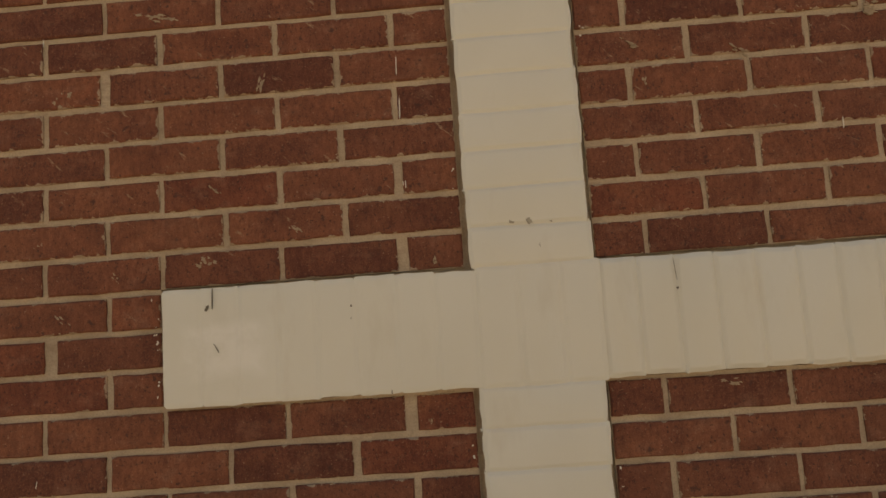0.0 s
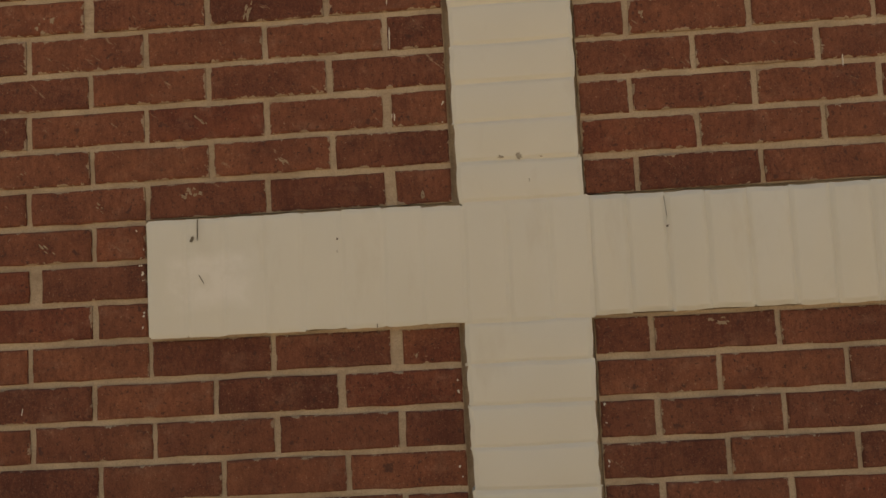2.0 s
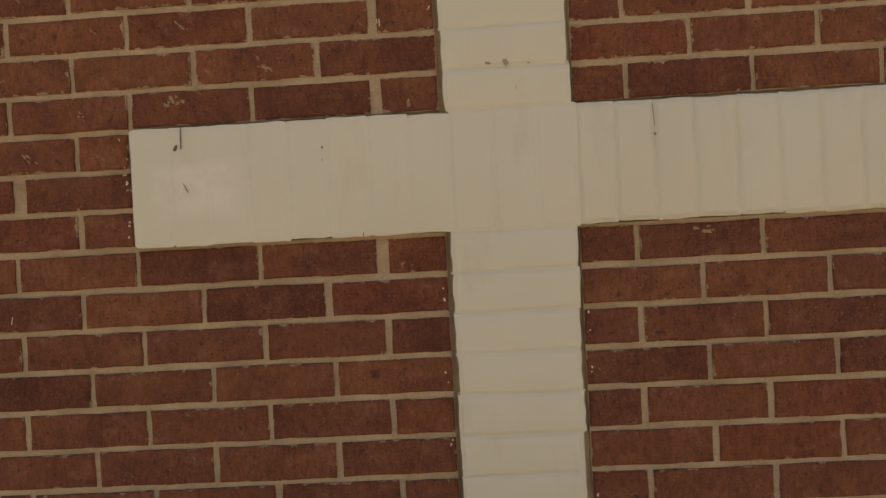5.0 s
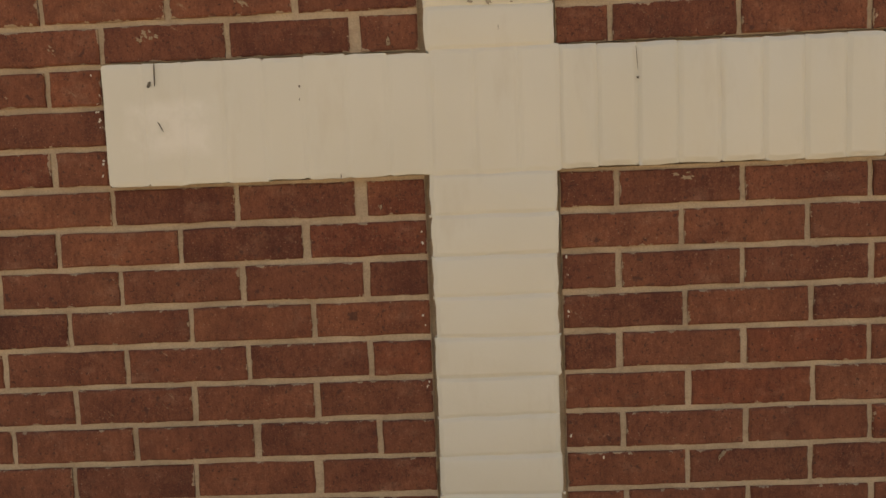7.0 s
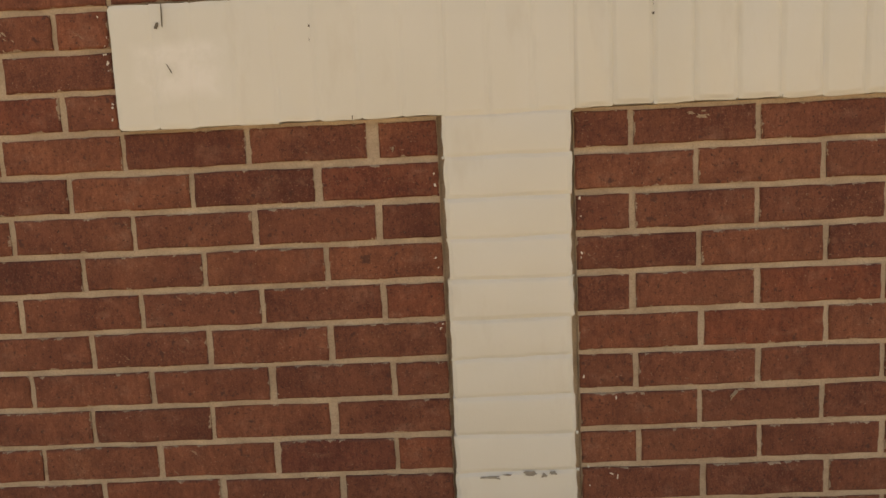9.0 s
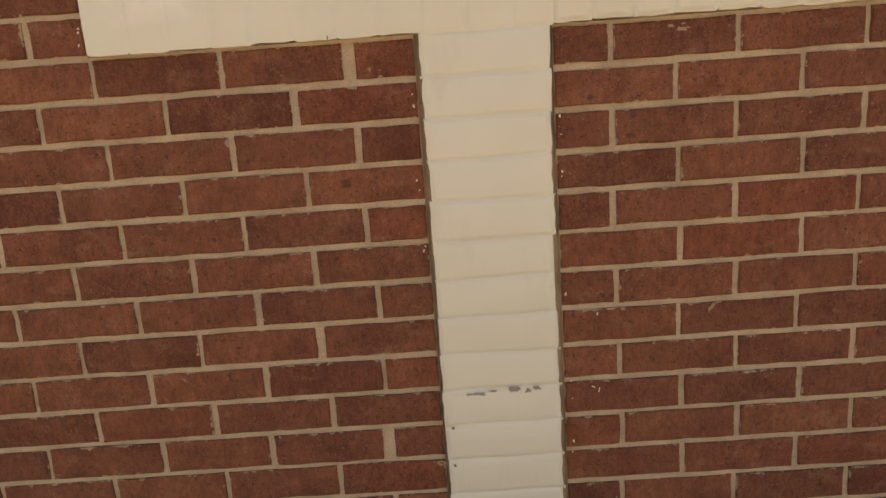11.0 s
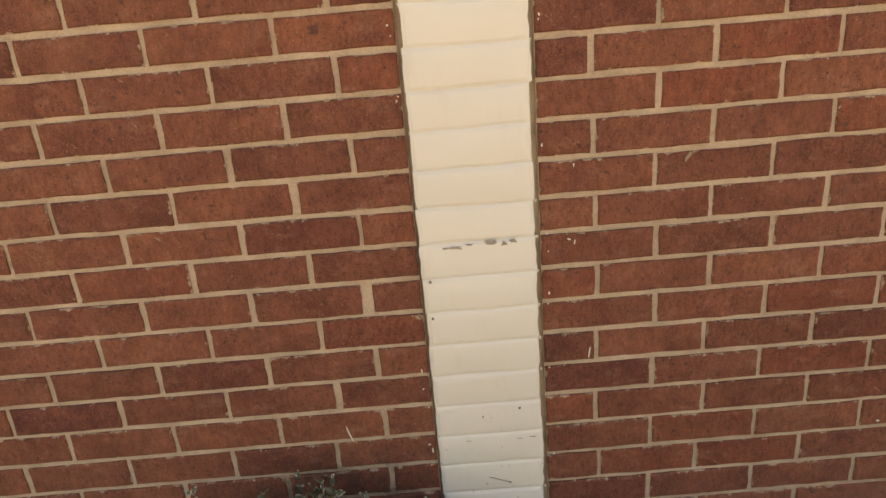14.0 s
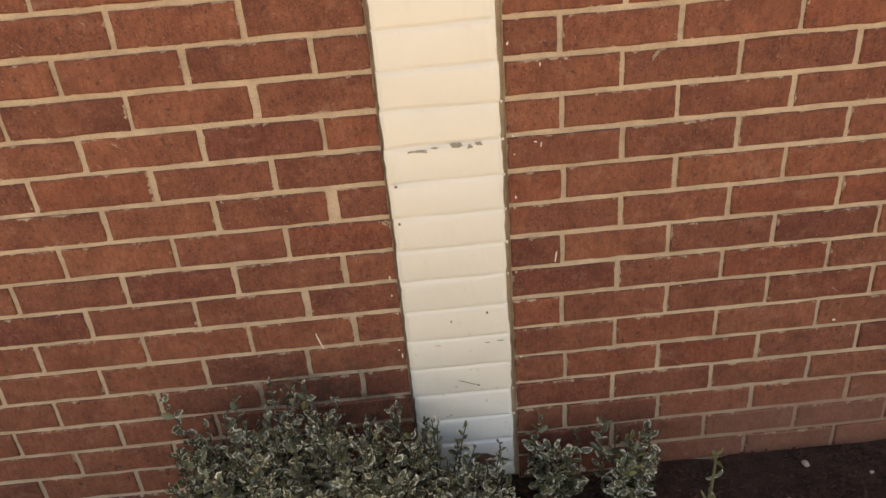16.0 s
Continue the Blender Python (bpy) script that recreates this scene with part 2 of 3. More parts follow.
def brick_outline(rng, w, h, wob):
    """Points round a brick's face, counter-clockwise from the lower left, edges not quite straight."""
    pts = []
    for a, b, n in (((-w, -h), (w, -h), 5), ((w, -h), (w, h), 3), ((w, h), (-w, h), 5), ((-w, h), (-w, -h), 3)):
        for i in range(n):
            f = i / n
            k = wob * (0.6 if i == 0 else 1.0)
            pts.append((a[0] + (b[0] - a[0]) * f + rng.uniform(-k, k), a[1] + (b[1] - a[1]) * f + rng.uniform(-k, k)))
    return pts


def add_brick(bm, rng, w, h, front, back, edge, wob, cx=0.0, cz=0.0, crown=0.0):
    """A brick's body, w and h half sizes: sides, a worn edge and a face that is not quite flat."""
    pts = brick_outline(rng, w, h, wob)
    rings = []
    for y, inset in ((back, 0.0), (front + edge * 0.8, 0.0), (front, edge)):
        ring = []
        for x, z in pts:
            sx = max(0.0, 1 - inset / w)
            sz = max(0.0, 1 - inset / h)
            ring.append(bm.verts.new((cx + x * sx, y + rng.uniform(-1, 1) * edge * 0.15, cz + z * sz)))
        rings.append(ring)
    n = len(pts)
    for r0, r1 in zip(rings, rings[1:]):
        for i in range(n):
            j = (i + 1) % n
            bm.faces.new((r0[i], r0[j], r1[j], r1[i]))
    mid = bm.verts.new((cx, front - crown, cz))
    for i in range(n):
        bm.faces.new((rings[-1][i], rings[-1][(i + 1) % n], mid))


def add_painted_brick(bm, rng, w, h, inset, dip, cut, wob):
    """A brick under thick paint, w and h half sizes: soft shoulders that dip into the joint, corners worn off."""
    pts = []
    corners = ((-w, -h), (w, -h), (w, h), (-w, h))
    for (ax, az), (bx, bz) in zip(corners, corners[1:] + corners[:1]):
        length = math.hypot(bx - ax, bz - az)
        c = cut * rng.uniform(0.5, 1.3) / length
        for fr in (c, 0.25, 0.5, 0.75, 1 - c):
            k = rng.uniform(-wob, wob)
            sx, sz = (0.0, k) if az == bz else (k, 0.0)
            pts.append((ax + (bx - ax) * fr + sx, az + (bz - az) * fr + sz))
    rings = []
    for y, inward in ((0.03, 0.0), (dip, 0.0), (dip * 0.88, inset * 0.2), (dip * 0.5, inset * 0.5), (dip * 0.12, inset * 0.8), (0.0, inset)):
        rings.append([bm.verts.new((x * (1 - inward / w), y, z * (1 - inward / h))) for x, z in pts])
    n = len(pts)
    for r0, r1 in zip(rings, rings[1:]):
        for i in range(n):
            j = (i + 1) % n
            bm.faces.new((r0[i], r0[j], r1[j], r1[i])).smooth = True
    for i in range(n):
        bm.edges.get((rings[1][i], rings[1][(i + 1) % n])).smooth = False
    bm.faces.new(rings[-1]).smooth = True


# ================= sizes =================
COURSE = 0.0673           # height of a course with its joint
STRETCH = 0.2050          # length of a brick with its joint
STRETCH_LEFT = 0.2085     # laid a little wider on the other side of the column
BAR_LOW = 1.400           # joint under the crossbar
GROUND = -0.02
COL = (-0.0960, 0.1085)   # faces of the column
BAR = (-0.621, 0.636)    # ends of the crossbar
PROUD = -0.013            # face of the painted cross, before the brick face at 0
REACH = 3.0               # half the length of wall built
TOP_COURSE, LOW_COURSE = -19, 23


def bed(k):
    """Height of the joint over course k, counted downwards from the crossbar's lower edge, some millimetres off the even spacing."""
    return BAR_LOW - k * COURSE + float(np.interp(k, (-7, -4, 0, 3, 8, 10, 14, 17), (-0.0065, -0.0045, -0.001, -0.0015, -0.003, -0.0014, -0.0017, -0.0068)))


# ================= ground =================
def build_ground():
    rng = random.Random(4)
    bm = bmesh.new()
    xs = [-3000, -300, -30, -8, -4] + [-2 + 0.08 * i for i in range(51)] + [4, 8, 30, 300, 3000]
    ys = [-3000, -300, -40, -12, -6, -3.5] + [-2 + 0.08 * i for i in range(27)] + [0.5, 3, 8, 40, 300, 3000]
    grid = []
    for y in ys:
        row = []
        for x in xs:
            near = abs(x) <= 2 and -2 <= y <= 0.1
            z = GROUND
            if near:
                z += 0.022 * (noise.noise(Vector((x * 5, y * 5, 0.3)))) + 0.010 * noise.noise(Vector((x * 17, y * 17, 2)))
                z += 0.02 * max(0.0, x - 0.4) * max(0.0, 1 + y * 2.5)
            row.append(bm.verts.new((x, y, z)))
        grid.append(row)
    for j in range(len(ys) - 1):
        for i in range(len(xs) - 1):
            f = bm.faces.new((grid[j][i], grid[j][i + 1], grid[j + 1][i + 1], grid[j + 1][i]))
            # the bed is kept narrow; past it lies the added light-bouncing ground
            inside = abs(xs[i] + xs[i + 1]) < 8.1 and ys[j] >= -0.42 and ys[j] < 0.06
            f.material_index = 0 if inside else 1
            f.smooth = True
    ob = new("ground", mesh_of("ground", bm, [SOIL, BOUNCE_GROUND]))
    tagged(ob, "dark bark mulch bed along the foot of the wall, added pale bounce ground beyond", "ground", kind="structure")


def build_mulch():
    """Loose bark lying on the bed."""
    rng = random.Random(9)
    bm = bmesh.new()
    for i in range(10000):
        x, y = rng.uniform(-1.3, 1.5), rng.uniform(-0.38, -0.01)
        s = rng.uniform(0.002, 0.0065)
        m = pose(x, y, GROUND + rng.uniform(0.0, 0.016) + 0.02 * max(0.0, x - 0.4), rng.uniform(-35, 35), rng.uniform(-35, 35), rng.uniform(0, 360))
        vs = []
        for zz in (-0.16, 0.16):
            for a in range(5):
                ang = a * 1.2566 + rng.uniform(-0.3, 0.3)
                vs.append(bm.verts.new(m @ Vector((math.cos(ang) * s, math.sin(ang) * s * 0.45, zz * s))))
        bm.faces.new(vs[4::-1])
        bm.faces.new(vs[5:])
        for a in range(5):
            b = (a + 1) % 5
            bm.faces.new((vs[a], vs[b], vs[b + 5], vs[a + 5]))
    ob = new("bark_mulch", mesh_of("bark_mulch", bm, BARK_CHIP))
    tagged(ob, "loose dark brown bark chips on the planting bed", "mulch", kind="stuff")


def build_pebbles():
    rng = random.Random(12)
    spots = [(0.74, -0.065, 0.011), (0.66, -0.16, 0.009), (0.60, -0.20, 0.010), (0.86, -0.11, 0.006)]
    for i, (x, y, s) in enumerate(spots):
        bm = bmesh.new()
        bmesh.ops.create_icosphere(bm, subdivisions=2, radius=1.0)
        for v in bm.verts:
            v.co *= 1 + 0.25 * noise.noise(v.co * 1.4 + Vector((i * 3.1, 0, 0)))
            v.co = Vector((v.co.x * s, v.co.y * s * 0.7, v.co.z * s * 0.45))
        for f in bm.faces:
            f.smooth = True
        ob = new("pebble", mesh_of("pebble", bm, PALE_BIT))
        ob.matrix_world = pose(x, y, GROUND + 0.02 + 0.02 * max(0, x - 0.4), 0, 0, rng.uniform(0, 180))
        tagged(ob, "small pale pebble lying on dark bark mulch", "pebble", group="pebbles on the bed")


# ================= wall =================
WALL = new("wall_north", None)
tagged(WALL, "red-brown brick wall in running bond with buff mortar joints", "wall", kind="structure")


def build_wall_core():
    """Mortar behind and between the bricks; a deeper channel runs round the painted cross."""
    bm = bmesh.new()
    low, high = bed(LOW_COURSE), bed(TOP_COURSE)
    gap = 0.0085
    cl, cr, bl, br = COL[0] - gap, COL[1] + gap, BAR[0] - gap, BAR[1] + gap
    bt, bb = bed(-3) + 0.004, bed(0) + 0.001
    f, d = 0.0056, 0.015
    add_box(bm, -REACH, cl, f, d, low, bb)
    add_box(bm, cr, REACH, f, d, low, bb)
    add_box(bm, -REACH, cl, f, d, bt, high)
    add_box(bm, cr, REACH, f, d, bt, high)
    add_box(bm, -REACH, bl, f, d, bb, bt)
    add_box(bm, br, REACH, f, d, bb, bt)
    add_box(bm, -REACH, REACH, d + 0.001, 0.24, low, high)
    part("mortar", bm, MORTAR_MAT, WALL, "buff sandy mortar")


# millimetres by which the joints of a whole course sit further out than the even bond
SHIFT_LEFT = {-6: 2, -4: 4, 0: 6, 1: 6, 2: 3, 3: -3, 4: 3, 7: 7, 8: -3,
              11: -5, 12: -4, 13: -13, 14: -5, 17: 6}
SHIFT_RIGHT = {-7: 2, 1: -3, 4: -4, 5: 2, 6: -3, 7: -4, 8: -2, 12: -5}
# single joints off their course: course, count outwards -> millimetres
ODD_LEFT = {(-2, 4): -6, (1, 1): -4, (4, 4): 3, (5, 3): -3, (6, 1): -6, (6, 2): -4, (6, 3): -3, (6, 4): 3, (7, 1): -3,
            (7, 3): 4, (9, 1): -5, (9, 3): 5, (10, 2): 4, (10, 3): -5, (10, 4): -4, (13, 1): -6, (13, 4): 7, (16, 1): -3,
            (16, 4): 4, (17, 3): -3, (17, 4): 3}
ODD_RIGHT = {(2, 2): -4, (9, 2): 3, (11, 3): 5, (13, 1): -3, (13, 3): 6, (14, 1): -7, (14, 4): 8, (15, 1): -4, (15, 3): 7,
             (16, 2): -8, (16, 3): -3, (16, 4): 5, (17, 1): -3, (17, 2): 4, (17, 3): 10, (18, 4): 9}
# joints wider than the rest on the side before the column
WIDE_LEFT = {(0, 1): 21, (10, 1): 22, (-4, 1): 19, (-2, 4): 24, (-9, 3): 19, (-6, 1): 15, (1, 1): 14, (7, 1): 15, (13, 1): 14,
             (6, 2): 14}


def course_bricks(k, side, rng):
    """Ends of the bricks of course k on one side of the column, going outwards."""
    beside_bar = k in (-1, -2, -3)
    edge = (BAR[1] if side > 0 else -BAR[0]) if beside_bar else (COL[1] if side > 0 else -COL[0])
    lean = 0.0010 * max(-6, min(12, k))
    if side > 0:
        first = (0.2095 if k % 2 == 0 else 0.3160) + lean
    else:
        first = 0.2045 if k % 2 == 0 else 0.3035
    start = edge + 0.0095
    out, i = [], 1
    while start < REACH - 0.05:
        centre = first + (STRETCH if side > 0 else STRETCH_LEFT) * (i - 1)
        shift, odd = (SHIFT_RIGHT, ODD_RIGHT) if side > 0 else (SHIFT_LEFT, ODD_LEFT)
        dx = (shift.get(k, 0) + odd.get((k, i), 0)) / 1000 + rng.uniform(-0.0008, 0.0008)
        w = WIDE_LEFT[(k, i)] / 1000 if side < 0 and (k, i) in WIDE_LEFT else rng.uniform(0.0082, 0.0114)
        i += 1
        centre += dx
        if centre < start + 0.03:
            continue
        end = min(centre - w / 2, REACH)
        out.append((start * side, end * side) if side > 0 else (end * side, start * side))
        start = centre + w / 2
    return out


def build_bricks():
    rng = random.Random(21)
    full, half = [], []
    for n in range(9):
        r = random.Random(100 + n)
        bm = bmesh.new()
        add_brick(bm, r, 0.0965, 0.0287, 0.0, 0.016, 0.0030, 0.0012)
        full.append(mesh_of("brick", bm, BRICK))
    for n in range(5):
        r = random.Random(200 + n)
        bm = bmesh.new()
        add_brick(bm, r, 0.0465, 0.0287, 0.0, 0.016, 0.0028, 0.0012)
        half.append(mesh_of("brick", bm, BRICK))
    rest = bmesh.new()
    for k in range(TOP_COURSE, LOW_COURSE):
        for side in (-1, 1):
            for x0, x1 in course_bricks(k, side, rng):
                cx, w = (x0 + x1) / 2, (x1 - x0) / 2
                cz = (bed(k) + bed(k + 1)) / 2 + rng.uniform(-0.0008, 0.0008)
                h = (bed(k) - bed(k + 1)) / 2 - 0.0051 + rng.uniform(-0.0007, 0.0007)
                face = rng.uniform(-0.0012, 0.0015)
                near = -10 <= k <= 20 and -0.94 < cx < 0.92
                if not near:
                    add_brick(rest, rng, w, h, face, 0.016, 0.0030, 0.0012, cx, cz)
                    continue
                pool, nominal = (full, 0.0965) if w > 0.066 else (half, 0.0465)
                ob = new("brick", pool[rng.randrange(len(pool))])
                ob.parent = WALL
                ob.matrix_basis = Matrix.LocRotScale((cx, face, cz), Euler((0, radians(rng.uniform(-0.2, 0.2)), 0)), (w / nominal, 1, h / 0.0287))
    tagged(part("bricks_beyond", rest, BRICK_REST, WALL), kind="stuff")


# ================= painted cross =================
CROSS = new("brick_cross", None)
tagged(CROSS, "cream painted brick cross standing slightly proud of a red brick wall", "cross")


# ends of the upright bricks of the crossbar
SOLDIERS = [BAR[0], -0.555, -0.490, -0.424, -0.358, -0.291, -0.224, -0.157, -0.089, -0.018, 0.053, 0.1185,
            0.180, 0.244, 0.309, 0.376, 0.4435, 0.509, 0.5745, BAR[1]]


def build_cross():
    rng = random.Random(33)
    bm = bmesh.new()
    add_box(bm, COL[0] + 0.003, COL[1] - 0.003, PROUD + 0.0072, 0.0185, 0.02, bed(0))
    add_box(bm, COL[0] + 0.003, COL[1] - 0.003, PROUD + 0.0072, 0.0185, bed(-3), bed(TOP_COURSE))
    add_box(bm, BAR[0] + 0.003, BAR[1] - 0.003, PROUD + 0.0072, 0.0185, bed(0) + 0.007, bed(-3) - 0.006)
    part("painted_joint", bm, PAINT, CROSS)
    width = (COL[1] - COL[0]) / 2
    mid = (COL[1] + COL[0]) / 2
    for k in list(range(TOP_COURSE, -3)) + list(range(0, 21)):
        bm = bmesh.new()
        hh = (bed(k) - bed(k + 1)) / 2
        z = (bed(k) + bed(k + 1)) / 2
        if k == 20:
            hh, z = hh * 0.55, z + 0.014
        add_painted_brick(bm, rng, width + rng.uniform(-0.0018, 0.0018), hh + 0.0012, 0.008, 0.0038, 0.003, 0.0017)
        ob = part("brick", bm, PAINT, CROSS)
        lean = float(np.interp(z, (0.6, 1.0, 1.4, 1.7), (-0.003, -0.0025, 0.002, 0.001)))
        ob.matrix_basis = pose(mid + lean + rng.uniform(-0.0012, 0.0012), PROUD + rng.uniform(-0.0005, 0.0006), z,
                               rng.uniform(-0.55, 0.55), rng.uniform(-0.35, 0.35), rng.uniform(-0.35, 0.35))
    joints = SOLDIERS
    for a, b in zip(joints, joints[1:]):
        bm = bmesh.new()
        over_column = a > -0.1 and b < 0.125
        hh = (bed(-3) - bed(0)) / 2 - (-0.002 if over_column else 0.0018 + rng.uniform(-0.0012, 0.0016))
        dip = 0.0018 if b < -0.05 else 0.0028 if over_column else 0.0048
        add_painted_brick(bm, rng, (b - a) / 2 + 0.0011, hh, 0.009, dip, 0.0036, 0.0012)
        ob = part("soldier_brick", bm, PAINT, CROSS)
        ob.matrix_basis = pose((a + b) / 2, PROUD + rng.uniform(-1, 1) * (0.0004 if a > 0.1 else 0.00012), (bed(-3) + bed(0)) / 2 + rng.uniform(-0.001, 0.001),
                               rng.uniform(-0.06, 0.06), rng.uniform(-0.2, 0.2), rng.uniform(-0.2, 0.2) if a > 0.1 else rng.uniform(-0.06, 0.06))


# ================= marks on wall and cross =================
# x, height, width, length, lean in degrees
CHIPS = [
    (-0.021, 1.670, 0.0133, 0.0066, 10),
    (0.009, 1.670, 0.0114, 0.0133, -20),
    (0.046, 1.667, 0.0057, 0.0028, 0),
    (-0.041, 0.784, 0.0428, 0.0067, 3),
    (-0.012, 0.788, 0.0202, 0.0055, 3),
    (0.028, 0.789, 0.0303, 0.0100, 3),
    (0.051, 0.785, 0.0126, 0.0112, 3),
    (0.066, 0.789, 0.0165, 0.0090, 3),
    (0.088, 0.374, 0.0178, 0.0022, 3),
    (0.062, 0.372, 0.0134, 0.0016, 3),
    (-0.038, 0.375, 0.0155, 0.0016, 3),
]
CRACKS = [
    (-0.534, 1.579, 0.0021, 0.0414, 2),
    (-0.544, 1.563, 0.0066, 0.0122, 25),
    (-0.530, 1.496, 0.0015, 0.0223, -28),
    (-0.299, 1.550, 0.0037, 0.0047, 0),
    (-0.300, 1.529, 0.0010, 0.0047, 0),
    (0.243, 1.540, 0.0047, 0.0047, 0),
    (0.242, 1.571, 0.0010, 0.0412, -4),
    (-0.239, 1.403, 0.0015, 0.0083, 0),
    (0.024, 1.629, 0.0010, 0.0085, 0),
    (0.064, 0.442, 0.0052, 0.0052, 0),
    (-0.008, 0.429, 0.0033, 0.0066, 0),
    (0.016, 0.277, 0.0500, 0.0009, 22),
    (0.038, 0.268, 0.0057, 0.0034, 20),
    (-0.086, 0.722, 0.0060, 0.0060, 0),
    (-0.087, 0.649, 0.0051, 0.0061, 0),
]
FLECKS = [
    (0.203, 0.544, 0.0035, 0.0324, 8),
    (-0.273, 0.404, 0.0029, 0.0441, -16),
    (-0.118, 0.533, 0.0034, 0.0107, 0),
    (0.178, 0.913, 0.0031, 0.0076, 0),
    (0.168, 0.778, 0.0083, 0.0028, 25),
    (0.178, 0.772, 0.0026, 0.0120, 10),
    (-0.831, 2.062, 0.0020, 0.0161, 0),
    (-0.198, 1.964, 0.0020, 0.0437, 2),
    (-0.197, 1.888, 0.0025, 0.0453, 2),
    (0.554, 1.800, 0.0019, 0.0233, 0),
    (-0.195, 1.752, 0.0025, 0.0155, 0),
    (-0.199, 1.754, 0.0019, 0.0097, 0),
    (-0.848, 1.290, 0.0018, 0.0165, 10),
    (0.782, 0.334, 0.0067, 0.0050, 0),
    (-0.112, 0.349, 0.0037, 0.0113, 0),
]
SMEARS = [
    (-0.115, 0.649, 0.0225, 0.0123, 10),
    (-0.543, 1.640, 0.0325, 0.0191, 30),
    (-0.392, 1.691, 0.0327, 0.0096, 35),
    (-0.803, 1.562, 0.0323, 0.0085, 38),
    (-0.706, 1.627, 0.0230, 0.0077, 40),
    (-0.837, 1.692, 0.0270, 0.0116, 20),
    (-0.803, 1.950, 0.0358, 0.0298, 10),
    (-0.618, 2.090, 0.0606, 0.0141, 15),
    (0.389, 1.946, 0.0356, 0.0089, 38),
    (0.209, 1.971, 0.0397, 0.0079, 30),
    (0.229, 1.901, 0.0118, 0.0158, 0),
    (0.322, 1.379, 0.0517, 0.0166, 5),
    (0.611, 1.999, 0.0557, 0.0219, 0),
    (-0.179, 1.351, 0.0092, 0.0129, 0),
    (-0.154, 1.616, 0.0114, 0.0133, 0),
    (-0.440, 1.956, 0.0179, 0.0398, 20),
    (-0.529, 1.770, 0.0287, 0.0078, 45),
    (0.376, 0.911, 0.0077, 0.0250, 30),
]


def add_mark(bm, rng, w, h, depth, ragged, cx=0.0, cz=0.0):
    """A thin flake with a ragged outline."""
    n = 15
    back, front = [], []
    for i in range(n):
        a = 2 * math.pi * i / n
        c, s = math.cos(a), math.sin(a)
        k = 1 / max(abs(c), abs(s)) ** 0.7 * rng.uniform(1 - ragged, 1.0)
        back.append(bm.verts.new((cx + c * k * w / 2, 0, cz + s * k * h / 2)))
        front.append(bm.verts.new((cx + c * k * w / 2 * 0.9, -depth, cz + s * k * h / 2 * 0.9)))
    for i in range(n):
        j = (i + 1) % n
        bm.faces.new((back[i], back[j], front[j], front[i]))
    bm.faces.new(front)


def build_marks():
    rng = random.Random(55)
    bm = bmesh.new()
    add_mark(bm, rng, 0.064, 0.042, 0.0012, 0.4)
    ob = part("bare_brick_patch", bm, BARE, CROSS, "red-brown patch of bare brick")
    ob.matrix_basis = pose(0.038, PROUD - 0.0016, 0.062, 0, 0, 0)
    # spatter of cream paint on the brick ends beside the crossbar and the column
    spatter = [(BAR[0] - 0.013 - abs(rng.gauss(0, 0.006)), rng.uniform(bed(0), bed(-3))) for i in range(14)]
    spatter += [(COL[0] - 0.014 - abs(rng.gauss(0, 0.006)), rng.uniform(0.3, 2.1)) for i in range(18)]
    spatter += [(COL[1] + 0.014 + abs(rng.gauss(0, 0.006)), rng.uniform(0.3, 2.1)) for i in range(18)]
    for x, z in spatter:
        bm = bmesh.new()
        add_mark(bm, rng, rng.uniform(0.002, 0.005), rng.uniform(0.002, 0.008), 0.0015, 0.5)
        ob = part("paint_fleck", bm, FLECK, WALL, "white paint fleck")
        ob.matrix_basis = pose(x, 0.0005, z, 0, rng.uniform(-40, 40), 0)
    for rows, name, mat, owner, y, label, ragged in (
            (CHIPS, "paint_chip", CHIP, CROSS, PROUD - 0.0012, "grey patch where paint has flaked", 0.6),
            (CRACKS, "crack", CRACK, CROSS, PROUD - 0.0012, "dark crack in the paint", 0.4),
            (FLECKS, "paint_fleck", FLECK, WALL, 0.0005, "white paint fleck", 0.35),
            (SMEARS, "mortar_smear", SMEAR, WALL, 0.0005, "smear of dry mortar", 0.7)):
        for x, z, w, h, lean in rows:
            bm = bmesh.new()
            if name == "mortar_smear":
                # rubbed mortar breaks up into flakes and crumbs
                for i in range(9):
                    f = rng.uniform(0.12, 0.5)
                    add_mark(bm, rng, w * f, h * f * 1.3, 0.0008 + 0.0002 * i, ragged, rng.gauss(0, 0.24) * w, rng.gauss(0, 0.24) * h)
            else:
                add_mark(bm, rng, w, h, 0.0020 if owner is WALL else 0.0012, ragged)
            ob = part(name, bm, mat, owner, label)
            ob.matrix_basis = pose(x, y, z, 0, lean, 0)


# ================= shrubs =================
LEAF = leaf_material("leaf_green", (0.026, 0.034, 0.019), (0.155, 0.165, 0.092), "object")
LEAF_EDGE = leaf_material("leaf_cream_margin", (0.25, 0.25, 0.17), (0.80, 0.77, 0.62), "object", (0.055, 0.062, 0.028))
LEAF_REST = leaf_material("leaf_green_rest", (0.026, 0.034, 0.019), (0.155, 0.165, 0.092), "island")
LEAF_EDGE_REST = leaf_material("leaf_cream_margin_rest", (0.25, 0.25, 0.17), (0.80, 0.77, 0.62), "island", (0.055, 0.062, 0.028))
LEAF_YOUNG = leaf_material("leaf_young", (0.10, 0.11, 0.035), (0.22, 0.21, 0.08), "object")
LEAF_DEAD = leaf_material("leaf_dead", (0.13, 0.07, 0.04), (0.22, 0.13, 0.08), "object")
GREEN_STEM = plain_material("green_stem", (0.10, 0.105, 0.05), (0.18, 0.17, 0.09), 60, 0.6)


